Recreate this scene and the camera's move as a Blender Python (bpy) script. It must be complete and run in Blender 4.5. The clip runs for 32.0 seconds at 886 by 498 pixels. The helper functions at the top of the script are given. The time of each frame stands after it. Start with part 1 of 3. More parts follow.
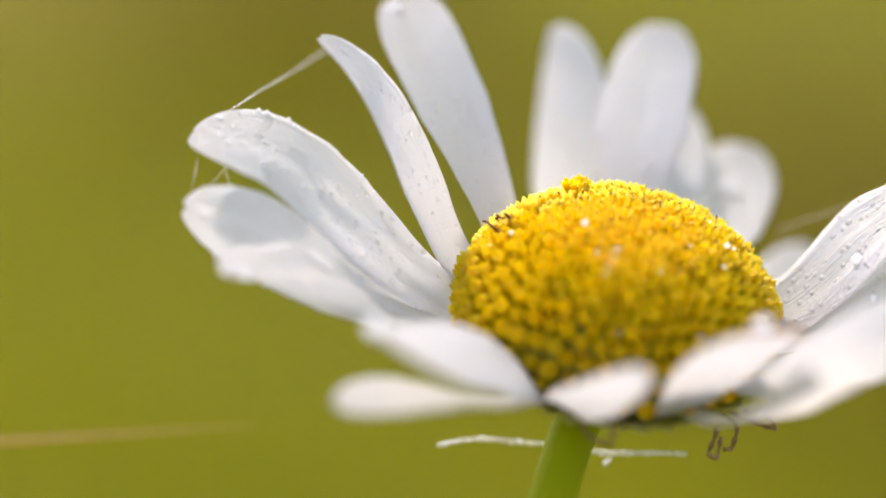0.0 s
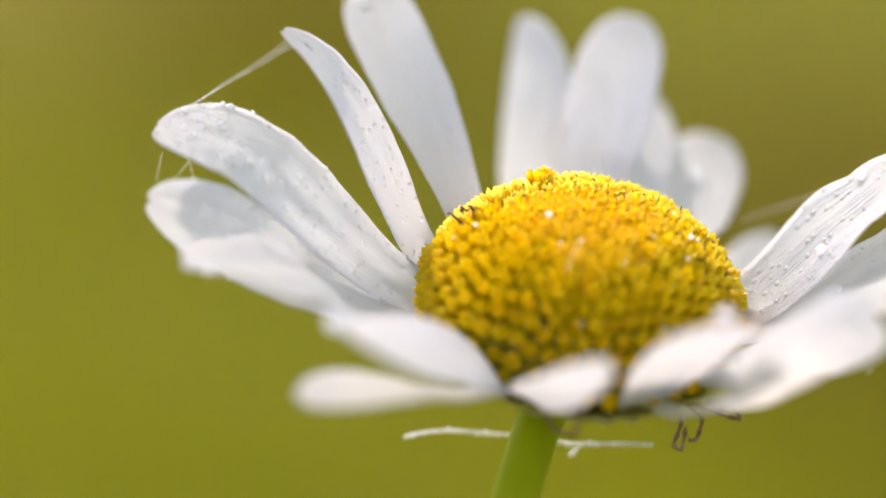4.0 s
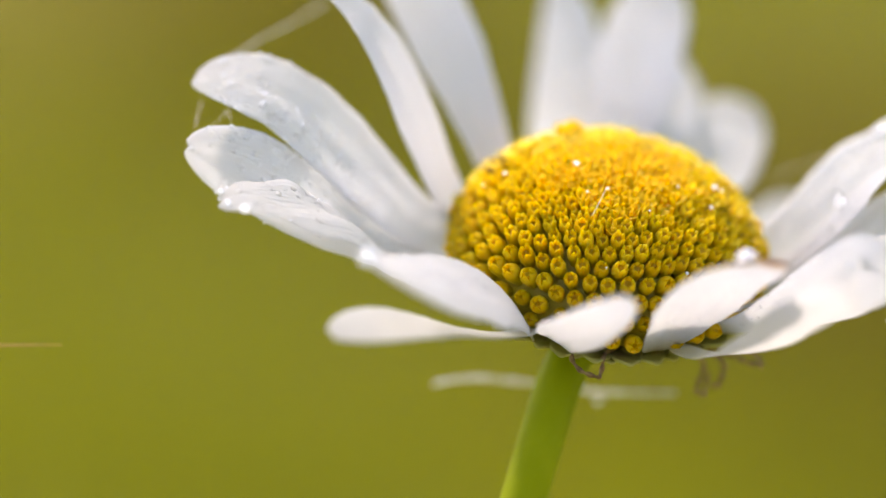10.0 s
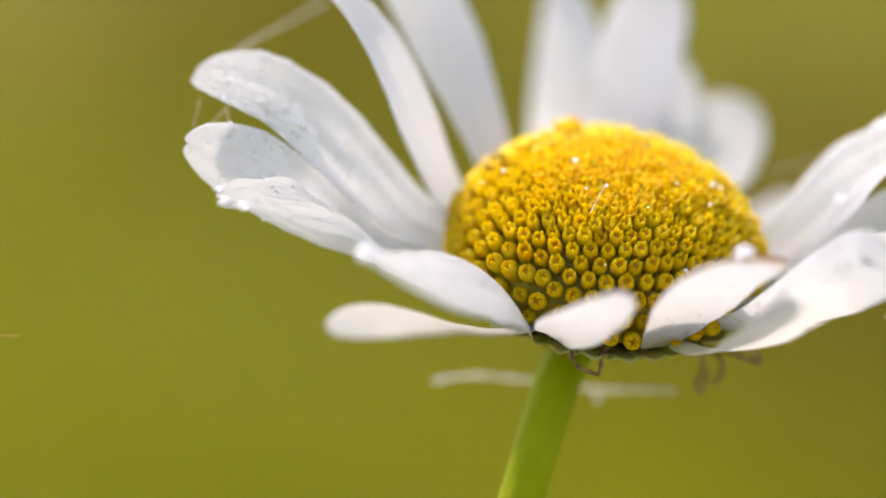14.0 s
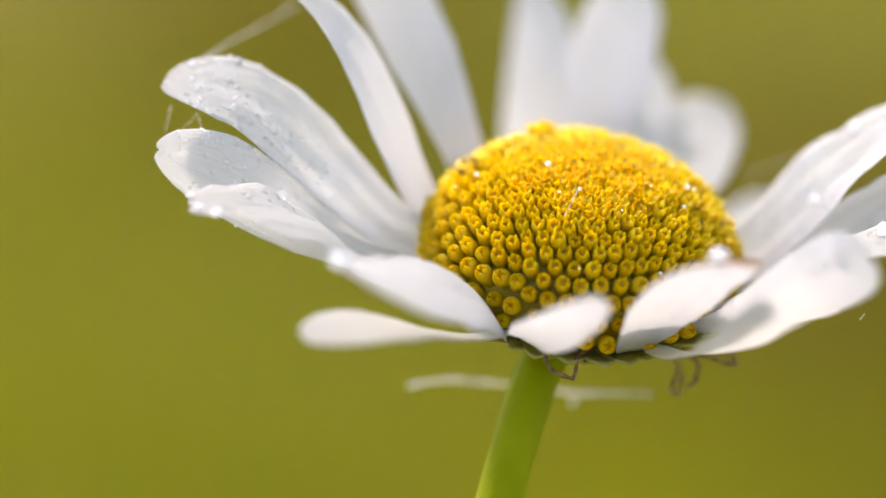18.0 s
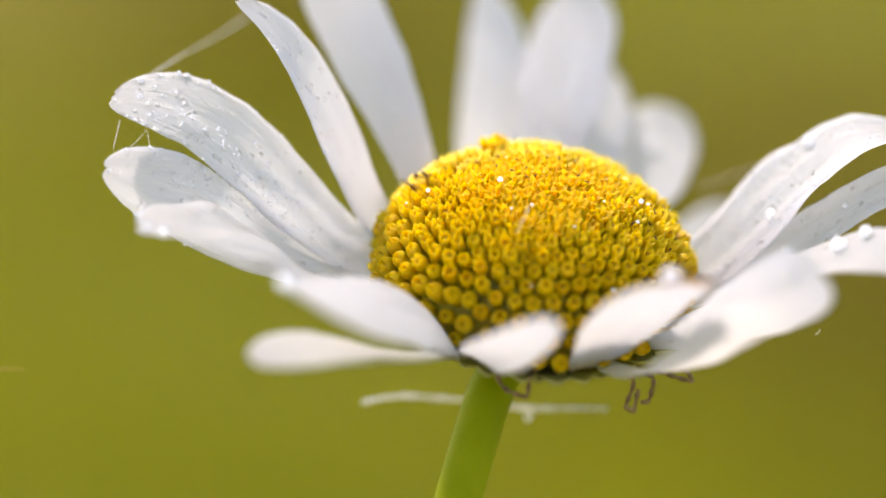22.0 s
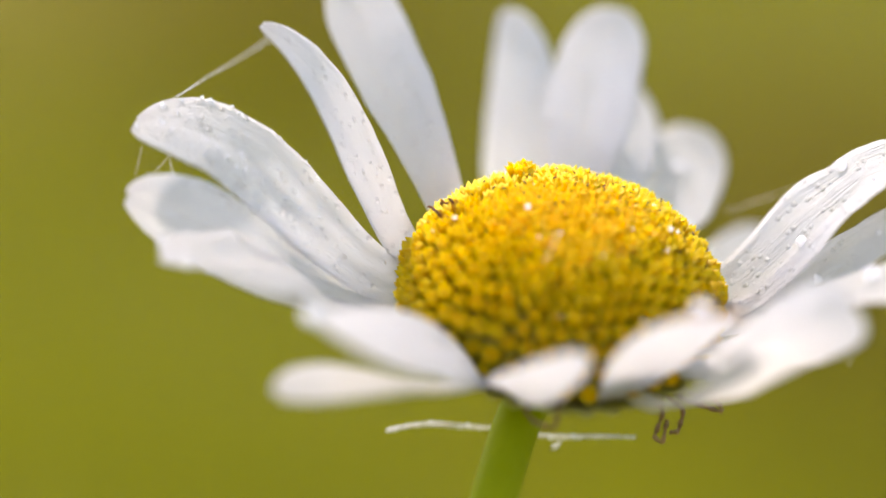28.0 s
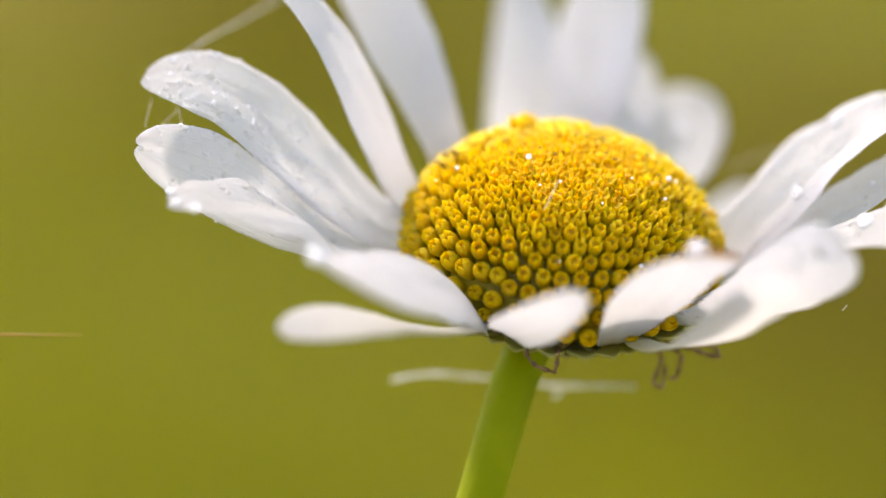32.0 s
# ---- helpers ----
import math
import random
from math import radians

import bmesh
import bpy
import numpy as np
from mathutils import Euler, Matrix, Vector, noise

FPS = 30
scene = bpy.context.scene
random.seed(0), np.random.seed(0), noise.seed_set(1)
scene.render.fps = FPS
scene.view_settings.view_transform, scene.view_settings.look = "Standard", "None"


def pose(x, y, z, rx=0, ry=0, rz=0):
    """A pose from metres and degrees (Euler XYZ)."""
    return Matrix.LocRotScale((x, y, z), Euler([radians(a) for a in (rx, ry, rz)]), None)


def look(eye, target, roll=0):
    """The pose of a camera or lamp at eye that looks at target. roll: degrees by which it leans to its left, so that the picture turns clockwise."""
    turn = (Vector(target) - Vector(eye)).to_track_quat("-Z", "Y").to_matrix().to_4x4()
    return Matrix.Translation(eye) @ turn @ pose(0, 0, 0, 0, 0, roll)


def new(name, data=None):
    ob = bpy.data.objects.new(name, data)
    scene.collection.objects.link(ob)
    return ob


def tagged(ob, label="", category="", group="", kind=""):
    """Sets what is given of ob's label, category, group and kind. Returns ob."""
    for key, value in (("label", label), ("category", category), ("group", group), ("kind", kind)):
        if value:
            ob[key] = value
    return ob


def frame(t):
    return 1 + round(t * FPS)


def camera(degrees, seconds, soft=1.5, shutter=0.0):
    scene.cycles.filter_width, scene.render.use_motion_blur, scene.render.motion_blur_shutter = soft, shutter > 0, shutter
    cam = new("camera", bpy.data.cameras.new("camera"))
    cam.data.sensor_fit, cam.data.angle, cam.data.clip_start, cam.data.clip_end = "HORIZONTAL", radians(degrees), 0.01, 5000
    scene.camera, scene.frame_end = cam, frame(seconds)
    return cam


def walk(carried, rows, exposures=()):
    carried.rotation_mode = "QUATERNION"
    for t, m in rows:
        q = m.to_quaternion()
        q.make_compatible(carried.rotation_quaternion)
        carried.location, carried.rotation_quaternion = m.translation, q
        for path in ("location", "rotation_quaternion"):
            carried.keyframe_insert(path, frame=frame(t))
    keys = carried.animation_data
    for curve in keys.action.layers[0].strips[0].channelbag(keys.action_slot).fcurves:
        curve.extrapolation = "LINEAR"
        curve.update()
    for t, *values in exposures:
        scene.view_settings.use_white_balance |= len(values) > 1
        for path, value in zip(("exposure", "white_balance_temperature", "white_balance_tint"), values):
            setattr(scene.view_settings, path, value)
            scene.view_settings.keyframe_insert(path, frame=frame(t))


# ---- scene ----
cam = camera(9.5, 32.0, soft=1.6)
cam.data.dof.use_dof = True
cam.data.dof.focus_distance = 0.2268
cam.data.dof.aperture_fstop = 14
STAND = pose(0, 0, 0.42, 80, 0, 0)
walk(cam, [(0.0, STAND), (32.0, STAND)], exposures=[(0.0, 1.45, 7550, 19), (32.0, 1.45, 7550, 19)])

# ---- world, sun ----
SUN_WAY = Vector((-0.29, 0.52, 0.80)).normalized()      # from the flower to the sun
world = bpy.data.worlds.new("world")
scene.world = world
world.use_nodes = True
wt = world.node_tree
sky = wt.nodes.new("ShaderNodeTexSky")
sky.sky_type, sky.sun_disc = "NISHITA", False
sky.sun_elevation = math.asin(SUN_WAY.z)
sky.sun_rotation = math.atan2(SUN_WAY.x, SUN_WAY.y)
sky.air_density, sky.dust_density = 1.0, 1.5
wt.links.new(sky.outputs[0], wt.nodes["Background"].inputs[0])
wt.nodes["Background"].inputs[1].default_value = 0.15
sun = new("sun", bpy.data.lights.new("sun", "SUN"))
sun.data.energy, sun.data.angle, sun.data.color = 2.25, radians(4.0), (1.0, 0.97, 0.935)
sun.matrix_world = look(SUN_WAY * 5, (0, 0, 0))


# ---- materials ----
def shader(name):
    m = bpy.data.materials.new(name)
    m.use_nodes = True
    return m, m.node_tree, m.node_tree.nodes["Principled BSDF"]


def node(tree, kind, **values):
    n = tree.nodes.new(kind)
    for k, v in values.items():
        n.inputs[k.replace("_", " ")].default_value = v
    return n


def ramp(tree, source, stops):
    n = tree.nodes.new("ShaderNodeValToRGB")
    e = n.color_ramp.elements
    while len(e) < len(stops):
        e.new(0.5)
    for k, (p, c) in enumerate(stops):
        e[k].position, e[k].color = p, (*c, 1)
    tree.links.new(source, n.inputs[0])
    return n.outputs[0]


def noise_of(tree, scale, detail=4.0, rough=0.55, coord="Object", stretch=None):
    tc = tree.nodes.new("ShaderNodeTexCoord")
    n = node(tree, "ShaderNodeTexNoise", Scale=scale, Detail=detail, Roughness=rough)
    src = tc.outputs[coord]
    if stretch:
        mp = tree.nodes.new("ShaderNodeMapping")
        mp.inputs["Scale"].default_value = stretch
        tree.links.new(src, mp.inputs[0])
        src = mp.outputs[0]
    tree.links.new(src, n.inputs["Vector"])
    return n.outputs[0]


def bump(tree, bsdf, height, strength, distance):
    b = node(tree, "ShaderNodeBump", Strength=strength, Distance=distance)
    tree.links.new(height, b.inputs["Height"])
    tree.links.new(b.outputs[0], bsdf.inputs["Normal"])
    return b.outputs[0]


def mixed(tree, a, b, fac):
    m = tree.nodes.new("ShaderNodeMixShader")
    if isinstance(fac, float):
        m.inputs[0].default_value = fac
    else:
        tree.links.new(fac, m.inputs[0])
    tree.links.new(a, m.inputs[1])
    tree.links.new(b, m.inputs[2])
    return m.outputs[0]


def leafy(name, stops, scale, passing, share, rough=0.5, stretch=None, bump_size=None, gloss=0.5):
    """A thin living tissue: coloured by noise, with part of the light passing through."""
    m, t, p = shader(name)
    col = ramp(t, noise_of(t, scale, stretch=stretch), stops)
    t.links.new(col, p.inputs["Base Color"])
    p.inputs["Roughness"].default_value = rough
    p.inputs["Specular IOR Level"].default_value = gloss
    tr = node(t, "ShaderNodeBsdfTranslucent", Color=(*passing, 1))
    if bump_size:
        nrm = bump(t, p, noise_of(t, bump_size[0], 3.0, stretch=bump_size[2] if len(bump_size) > 2 else None), 0.6, bump_size[1])
        t.links.new(nrm, tr.inputs["Normal"])
    t.links.new(mixed(t, p.outputs[0], tr.outputs[0], share), t.nodes["Material Output"].inputs[0])
    return m


def petal_white(name, worn=None):
    """White petal tissue with veins and fine dew; worn: the colour of a withered tip."""
    m, t, p = shader(name)
    uv = t.nodes.new("ShaderNodeUVMap")
    mp = t.nodes.new("ShaderNodeMapping")
    mp.inputs["Scale"].default_value = (3.2, 34.0, 1.0)
    t.links.new(uv.outputs[0], mp.inputs[0])
    vein = node(t, "ShaderNodeTexNoise", Scale=1.0, Detail=5.0, Roughness=0.6)
    t.links.new(mp.outputs[0], vein.inputs["Vector"])
    blot = noise_of(t, 420.0, 4.0)
    mix = node(t, "ShaderNodeMath")
    mix.operation = "MULTIPLY_ADD"
    t.links.new(vein.outputs[0], mix.inputs[0])
    mix.inputs[1].default_value = 0.6
    sub = node(t, "ShaderNodeMath")
    sub.operation = "MULTIPLY"
    t.links.new(blot, sub.inputs[0])
    sub.inputs[1].default_value = 0.4
    t.links.new(sub.outputs[0], mix.inputs[2])
    col = ramp(t, mix.outputs[0], [(0.30, (0.81, 0.81, 0.83)), (0.52, (0.88, 0.88, 0.885)), (0.72, (0.92, 0.918, 0.915))])
    tr = node(t, "ShaderNodeBsdfTranslucent", Color=(0.965, 0.965, 0.975, 1))
    if worn:
        axis = t.nodes.new("ShaderNodeSeparateXYZ")
        t.links.new(uv.outputs[0], axis.inputs[0])
        ragged = node(t, "ShaderNodeMath")
        ragged.operation = "MULTIPLY_ADD"
        t.links.new(blot, ragged.inputs[0])
        ragged.inputs[1].default_value = 0.10
        t.links.new(axis.outputs[0], ragged.inputs[2])
        where = ramp(t, ragged.outputs[0], [(0.90, (0, 0, 0)), (1.0, (1, 1, 1))])
        stain = t.nodes.new("ShaderNodeMix")
        stain.data_type = "RGBA"
        tints = [i for i in stain.inputs if i.type == "RGBA"]
        tints[1].default_value = (*worn, 1)
        t.links.new(where, stain.inputs[0])
        t.links.new(col, tints[0])
        col = [o for o in stain.outputs if o.type == "RGBA"][0]
        t.links.new(col, tr.inputs["Color"])
    t.links.new(col, p.inputs["Base Color"])
    p.inputs["Roughness"].default_value = 0.36
    p.inputs["Specular IOR Level"].default_value = 0.45
    p.inputs["Sheen Weight"].default_value = 0.15
    nrm = bump(t, p, mix.outputs[0], 1.0, 0.00045)
    # a film of fine dew: small raised beads, smoother than the petal
    tc = t.nodes.new("ShaderNodeTexCoord")
    cells = node(t, "ShaderNodeTexVoronoi", Scale=2100.0)
    t.links.new(tc.outputs["Object"], cells.inputs["Vector"])
    beads = ramp(t, cells.outputs["Distance"], [(0.10, (1, 1, 1)), (0.30, (0, 0, 0))])
    wet = node(t, "ShaderNodeBump", Strength=0.8, Distance=0.00018)
    t.links.new(beads, wet.inputs["Height"])
    t.links.new(nrm, wet.inputs["Normal"])
    nrm = wet.outputs[0]
    t.links.new(nrm, p.inputs["Normal"])
    gloss = ramp(t, beads, [(0.0, (0.40, 0.40, 0.40)), (1.0, (0.18, 0.18, 0.18))])
    t.links.new(gloss, p.inputs["Roughness"])
    t.links.new(nrm, tr.inputs["Normal"])
    t.links.new(mixed(t, p.outputs[0], tr.outputs[0], 0.64), t.nodes["Material Output"].inputs[0])
    return m


def floret_yellow(name, stops, low, share):
    """Waxy yellow floret tissue, greener at a bud's root; the dark of the gaps between florets is put into the root
    colour. UV's height runs along the floret.
    """
    m, t, p = shader(name)
    info = t.nodes.new("ShaderNodeObjectInfo")
    geo = t.nodes.new("ShaderNodeNewGeometry")
    vary = node(t, "ShaderNodeMath")
    vary.operation = "ADD"
    t.links.new(info.outputs["Random"], vary.inputs[0])
    t.links.new(geo.outputs["Random Per Island"], vary.inputs[1])
    part_of = node(t, "ShaderNodeMath")
    part_of.operation = "FRACT"
    t.links.new(vary.outputs[0], part_of.inputs[0])
    add = node(t, "ShaderNodeMath")
    add.operation = "ADD"
    t.links.new(part_of.outputs[0], add.inputs[0])
    t.links.new(noise_of(t, 1500.0, 3.0), add.inputs[1])
    half = node(t, "ShaderNodeMath")
    half.operation = "MULTIPLY"
    half.inputs[1].default_value = 0.55
    t.links.new(add.outputs[0], half.inputs[0])
    col = ramp(t, half.outputs[0], stops)
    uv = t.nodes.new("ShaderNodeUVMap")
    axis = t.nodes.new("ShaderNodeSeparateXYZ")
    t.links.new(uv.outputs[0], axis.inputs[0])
    # colour darkens from the crown down to the root, deepening the gaps
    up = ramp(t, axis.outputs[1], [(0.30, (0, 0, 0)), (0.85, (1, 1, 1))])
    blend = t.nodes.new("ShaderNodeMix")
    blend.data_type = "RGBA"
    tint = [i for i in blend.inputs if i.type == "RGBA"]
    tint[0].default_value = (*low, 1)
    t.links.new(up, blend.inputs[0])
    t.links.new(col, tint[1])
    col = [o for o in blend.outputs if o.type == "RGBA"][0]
    t.links.new(col, p.inputs["Base Color"])
    p.inputs["Roughness"].default_value = 0.5
    p.inputs["Specular IOR Level"].default_value = 0.25
    p.inputs["Subsurface Weight"].default_value = 0.75
    p.inputs["Subsurface Radius"].default_value = (1.0, 0.85, 0.12)
    p.inputs["Subsurface Scale"].default_value = 0.0005
    bump(t, p, noise_of(t, 5200.0, 3.0), 0.35, 0.00004)
    tr = node(t, "ShaderNodeBsdfTranslucent")
    t.links.new(col, tr.inputs["Color"])
    t.links.new(mixed(t, p.outputs[0], tr.outputs[0], share), t.nodes["Material Output"].inputs[0])
    return m


def water():
    """Dew, white where water is clear: the sun's gleam in a drop is put into the colour. Some light passes through,
    under a bright wet skin.
    """
    m, t, p = shader("water")
    p.inputs["Base Color"].default_value = (0.97, 0.975, 0.985, 1)
    p.inputs["Roughness"].default_value = 0.12
    p.inputs["IOR"].default_value = 1.7
    p.inputs["Specular IOR Level"].default_value = 1.0
    inside = node(t, "ShaderNodeBsdfTranslucent", Color=(0.99, 0.99, 1.0, 1))
    t.links.new(mixed(t, p.outputs[0], inside.outputs[0], 0.6), t.nodes["Material Output"].inputs[0])
    return m


def silk():
    m, t, p = shader("spider_silk")
    t.links.new(ramp(t, noise_of(t, 900.0), [(0.3, (0.75, 0.74, 0.68)), (0.7, (0.9, 0.89, 0.84))]), p.inputs["Base Color"])
    p.inputs["Roughness"].default_value = 0.25
    p.inputs["Specular IOR Level"].default_value = 1.0
    tr = node(t, "ShaderNodeBsdfTranslucent", Color=(0.9, 0.88, 0.8, 1))
    t.links.new(mixed(t, p.outputs[0], tr.outputs[0], 0.5), t.nodes["Material Output"].inputs[0])
    return m


PETAL = petal_white("petal_white")
PETAL_WORN = petal_white("petal_worn_tip", (0.62, 0.42, 0.25))
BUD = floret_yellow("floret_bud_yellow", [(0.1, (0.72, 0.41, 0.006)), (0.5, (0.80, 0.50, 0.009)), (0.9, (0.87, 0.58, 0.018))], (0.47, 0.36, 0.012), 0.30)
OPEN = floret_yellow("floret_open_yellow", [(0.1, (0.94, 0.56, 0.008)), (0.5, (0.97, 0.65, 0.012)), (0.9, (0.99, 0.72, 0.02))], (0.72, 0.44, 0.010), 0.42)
# the hollow of a floret's mouth is darkened in its colour
HEART = floret_yellow("floret_heart_dark_amber", [(0.1, (0.50, 0.27, 0.005)), (0.9, (0.72, 0.42, 0.008))], (0.40, 0.22, 0.005), 0.30)
BROWN = leafy("withered_brown", [(0.3, (0.10, 0.035, 0.012)), (0.7, (0.22, 0.09, 0.03))], 1500, (0.2, 0.08, 0.02), 0.1)
CUP = leafy("receptacle_green", [(0.3, (0.34, 0.24, 0.010)), (0.7, (0.44, 0.33, 0.014))], 900, (0.6, 0.45, 0.02), 0.3)
BRACT = leafy("bract_green_brown", [(0.36, (0.26, 0.16, 0.07)), (0.45, (0.46, 0.40, 0.13)), (0.7, (0.58, 0.56, 0.18))], 900, (0.55, 0.55, 0.14), 0.45,
              bump_size=(2500, 0.00006))
STEM = leafy("stem_green", [(0.3, (0.22, 0.26, 0.004)), (0.7, (0.30, 0.34, 0.010))], 500, (0.52, 0.56, 0.006), 0.35, rough=0.62, gloss=0.08,
             stretch=(1, 1, 0.12), bump_size=(1400, 0.00008, (1, 1, 0.06)))
WATER = water()
SILK = silk()
DRYSILK = leafy("dry_thread", [(0.3, (0.42, 0.25, 0.06)), (0.7, (0.58, 0.36, 0.09))], 900, (0.6, 0.4, 0.1), 0.4)
WITHERED = leafy("withered_ochre", [(0.3, (0.44, 0.22, 0.02)), (0.7, (0.74, 0.44, 0.03))], 2500, (0.6, 0.35, 0.03), 0.35)
LEG = leafy("spider_brown", [(0.35, (0.12, 0.06, 0.02)), (0.65, (0.40, 0.25, 0.10))], 3200, (0.3, 0.15, 0.06), 0.25)


def ground_soil():
    m, t, p = shader("meadow_ground")
    big = noise_of(t, 2.2, 3.0)
    col = ramp(t, big, [(0.35, (0.11, 0.10, 0.018)), (0.5, (0.15, 0.15, 0.02)), (0.65, (0.19, 0.20, 0.022))])
    t.links.new(col, p.inputs["Base Color"])
    p.inputs["Roughness"].default_value = 0.8
    bump(t, p, noise_of(t, 60.0, 6.0), 0.8, 0.02)
    return m


def grass_blades(name, stops, passing):
    m, t, p = shader(name)
    geo = t.nodes.new("ShaderNodeNewGeometry")
    col = ramp(t, geo.outputs["Random Per Island"], stops)
    t.links.new(col, p.inputs["Base Color"])
    p.inputs["Roughness"].default_value = 0.7
    p.inputs["Specular IOR Level"].default_value = 0.2
    tr = node(t, "ShaderNodeBsdfTranslucent", Color=(*passing, 1))
    t.links.new(mixed(t, p.outputs[0], tr.outputs[0], 0.4), t.nodes["Material Output"].inputs[0])
    return m


SOIL = ground_soil()
GRASS = grass_blades("grass_green", [(0.0, (0.124, 0.132, 0.006)), (0.5, (0.164, 0.171, 0.008)), (1.0, (0.197, 0.191, 0.011))], (0.310, 0.315, 0.009))
HAY = grass_blades("grass_dry", [(0.0, (0.122, 0.102, 0.010)), (0.5, (0.155, 0.126, 0.015)), (1.0, (0.186, 0.155, 0.020))], (0.228, 0.192, 0.020))
FRESH = grass_blades("grass_fresh", [(0.0, (0.198, 0.204, 0.010)), (0.5, (0.245, 0.246, 0.013)), (1.0, (0.284, 0.278, 0.018))], (0.36, 0.38, 0.009))
STRAW = grass_blades("grass_straw", [(0.0, (0.237, 0.200, 0.055)), (0.5, (0.300, 0.254, 0.073)), (1.0, (0.364, 0.300, 0.091))], (0.455, 0.383, 0.091))


# ---- mesh helpers ----
def mesh_of(name, bm, *materials):
    me = bpy.data.meshes.new(name)
    bm.normal_update()
    bm.to_mesh(me)
    bm.free()
    for m in materials:
        me.materials.append(m)
    me.polygons.foreach_set("use_smooth", [True] * len(me.polygons))
    return me


def part(name, bm, material, parent, label=""):
    me = bm if isinstance(bm, bpy.types.Mesh) else mesh_of(name, bm, *(material if isinstance(material, tuple) else (material,)))
    ob = new(name, me)
    ob.parent = parent
    return tagged(ob, label) if label else ob


def tube(bm, points, radii, sides=8, cap=True, mat=0):
    """A round tube along points."""
    pts = [Vector(p) for p in points]
    rings, ref = [], Vector((0.31, 0.87, 0.38))
    for k, p in enumerate(pts):
        d = (pts[min(k + 1, len(pts) - 1)] - pts[max(k - 1, 0)]).normalized()
        a = d.cross(ref).normalized()
        b = d.cross(a)
        r = radii[k] if isinstance(radii, (list, tuple)) else radii
        rings.append([bm.verts.new(p + (a * math.cos(6.28318 * j / sides) + b * math.sin(6.28318 * j / sides)) * r) for j in range(sides)])
    for u, v in zip(rings, rings[1:]):
        for j in range(sides):
            bm.faces.new((u[j], u[(j + 1) % sides], v[(j + 1) % sides], v[j])).material_index = mat
    if cap:
        bm.faces.new(rings[0][::-1]).material_index = mat
        bm.faces.new(rings[-1]).material_index = mat
    return bm


def spline(points, steps):
    """A smooth line through points."""
    p = [Vector(q) for q in points]
    p = [2 * p[0] - p[1]] + p + [2 * p[-1] - p[-2]]
    out = []
    for k in range(1, len(p) - 2):
        for j in range(steps):
            u = j / steps
            out.append(0.5 * (2 * p[k] + (p[k + 1] - p[k - 1]) * u + (2 * p[k - 1] - 5 * p[k] + 4 * p[k + 1] - p[k + 2]) * u * u
                              + (3 * p[k] - p[k - 1] - 3 * p[k + 1] + p[k + 2]) * u ** 3))
    return out + [p[-2]]


MM = 0.001

# ---- ground and meadow ----
bm = bmesh.new()
edges = [-400, -60, -12, -4, -2, -1, 0, 1, 2, 3, 4, 6, 12, 60, 400]
grid = [[bm.verts.new((x, y, 0.012 * noise.noise((x * 0.9, y * 0.9, 0)) if abs(x) < 20 and abs(y) < 20 else 0)) for x in edges] for y in edges]
for j in range(len(edges) - 1):
    for k in range(len(edges) - 1):
        bm.faces.new((grid[j][k], grid[j][k + 1], grid[j + 1][k + 1], grid[j + 1][k]))
ground = tagged(new("ground", mesh_of("ground", bm, SOIL)), "yellow-green meadow ground far behind the flower", "ground", kind="structure")


def blades(name, material, count, spots, height, label, seed):
    """Grass blades scattered about spots (x, y, spread along x, spread along y)."""
    rng = np.random.default_rng(seed)
    verts, faces = [], []
    for _ in range(count):
        sx, sy, wx, wy = spots[rng.integers(len(spots))]
        x, y = sx + 0.62 * wx * rng.normal(), sy + 0.62 * wy * rng.normal()
        h, a, lean = height * rng.uniform(0.55, 1.25), rng.uniform(0, 6.283), rng.uniform(0.1, 0.7)
        w = rng.uniform(0.0015, 0.003)
        dx, dy, ox, oy = math.cos(a), math.sin(a), -math.sin(a) * w, math.cos(a) * w
        n = len(verts)
        for s, f in ((0, 1.0), (0.55, 0.8), (1.0, 0.08)):
            q = lean * h * s * s
            verts += [(x + dx * q - ox * f, y + dy * q - oy * f, h * s * (1 - 0.25 * s * lean) - 0.01), (x + dx * q + ox * f, y + dy * q + oy * f, h * s * (1 - 0.25 * s * lean) - 0.01)]
        faces += [(n, n + 1, n + 3, n + 2), (n + 2, n + 3, n + 5, n + 4)]
    me = bpy.data.meshes.new(name)
    me.from_pydata(verts, [], faces)
    me.materials.append(material)
    return tagged(new(name, me), label, "grass", kind="stuff")


blades("meadow_grass", GRASS, 30000, [(0, 2.2, 1.3, 1.3), (0, 4.6, 2.6, 1.4), (0, 2.2, 1.3, 1.3), (0, 4.6, 2.6, 1.4), (0, 1.5, 4.5, 4.5)], 0.10, "yellow-green meadow grass, soft and sunlit", 3)
blades("dry_grass", HAY, 4300, [(-0.10, 3.15, 0.07, 0.25), (-0.07, 2.75, 0.05, 0.2), (0.17, 2.1, 0.1, 0.25)], 0.13, "dry brownish grass in loose patches", 5)
blades("straw_grass", STRAW, 1300, [(-0.24, 3.1, 0.10, 0.4), (-0.36, 3.6, 0.14, 0.4)], 0.15, "pale straw-coloured grass in loose patches", 6)

blades("fresh_grass", FRESH, 7000, [(-0.14, 1.9, 0.12, 0.14), (0.0, 1.8, 0.2, 0.1), (0.07, 1.9, 0.12, 0.12), (0.12, 1.8, 0.1, 0.1)], 0.055, "bright yellow-green young grass in the sun", 8)

# ---- the daisy ----
DISC_R, DISC_H = 7.0 * MM, 4.92 * MM
daisy = tagged(new("daisy"), "white daisy with a domed yellow disc, wet with dew", "flower")


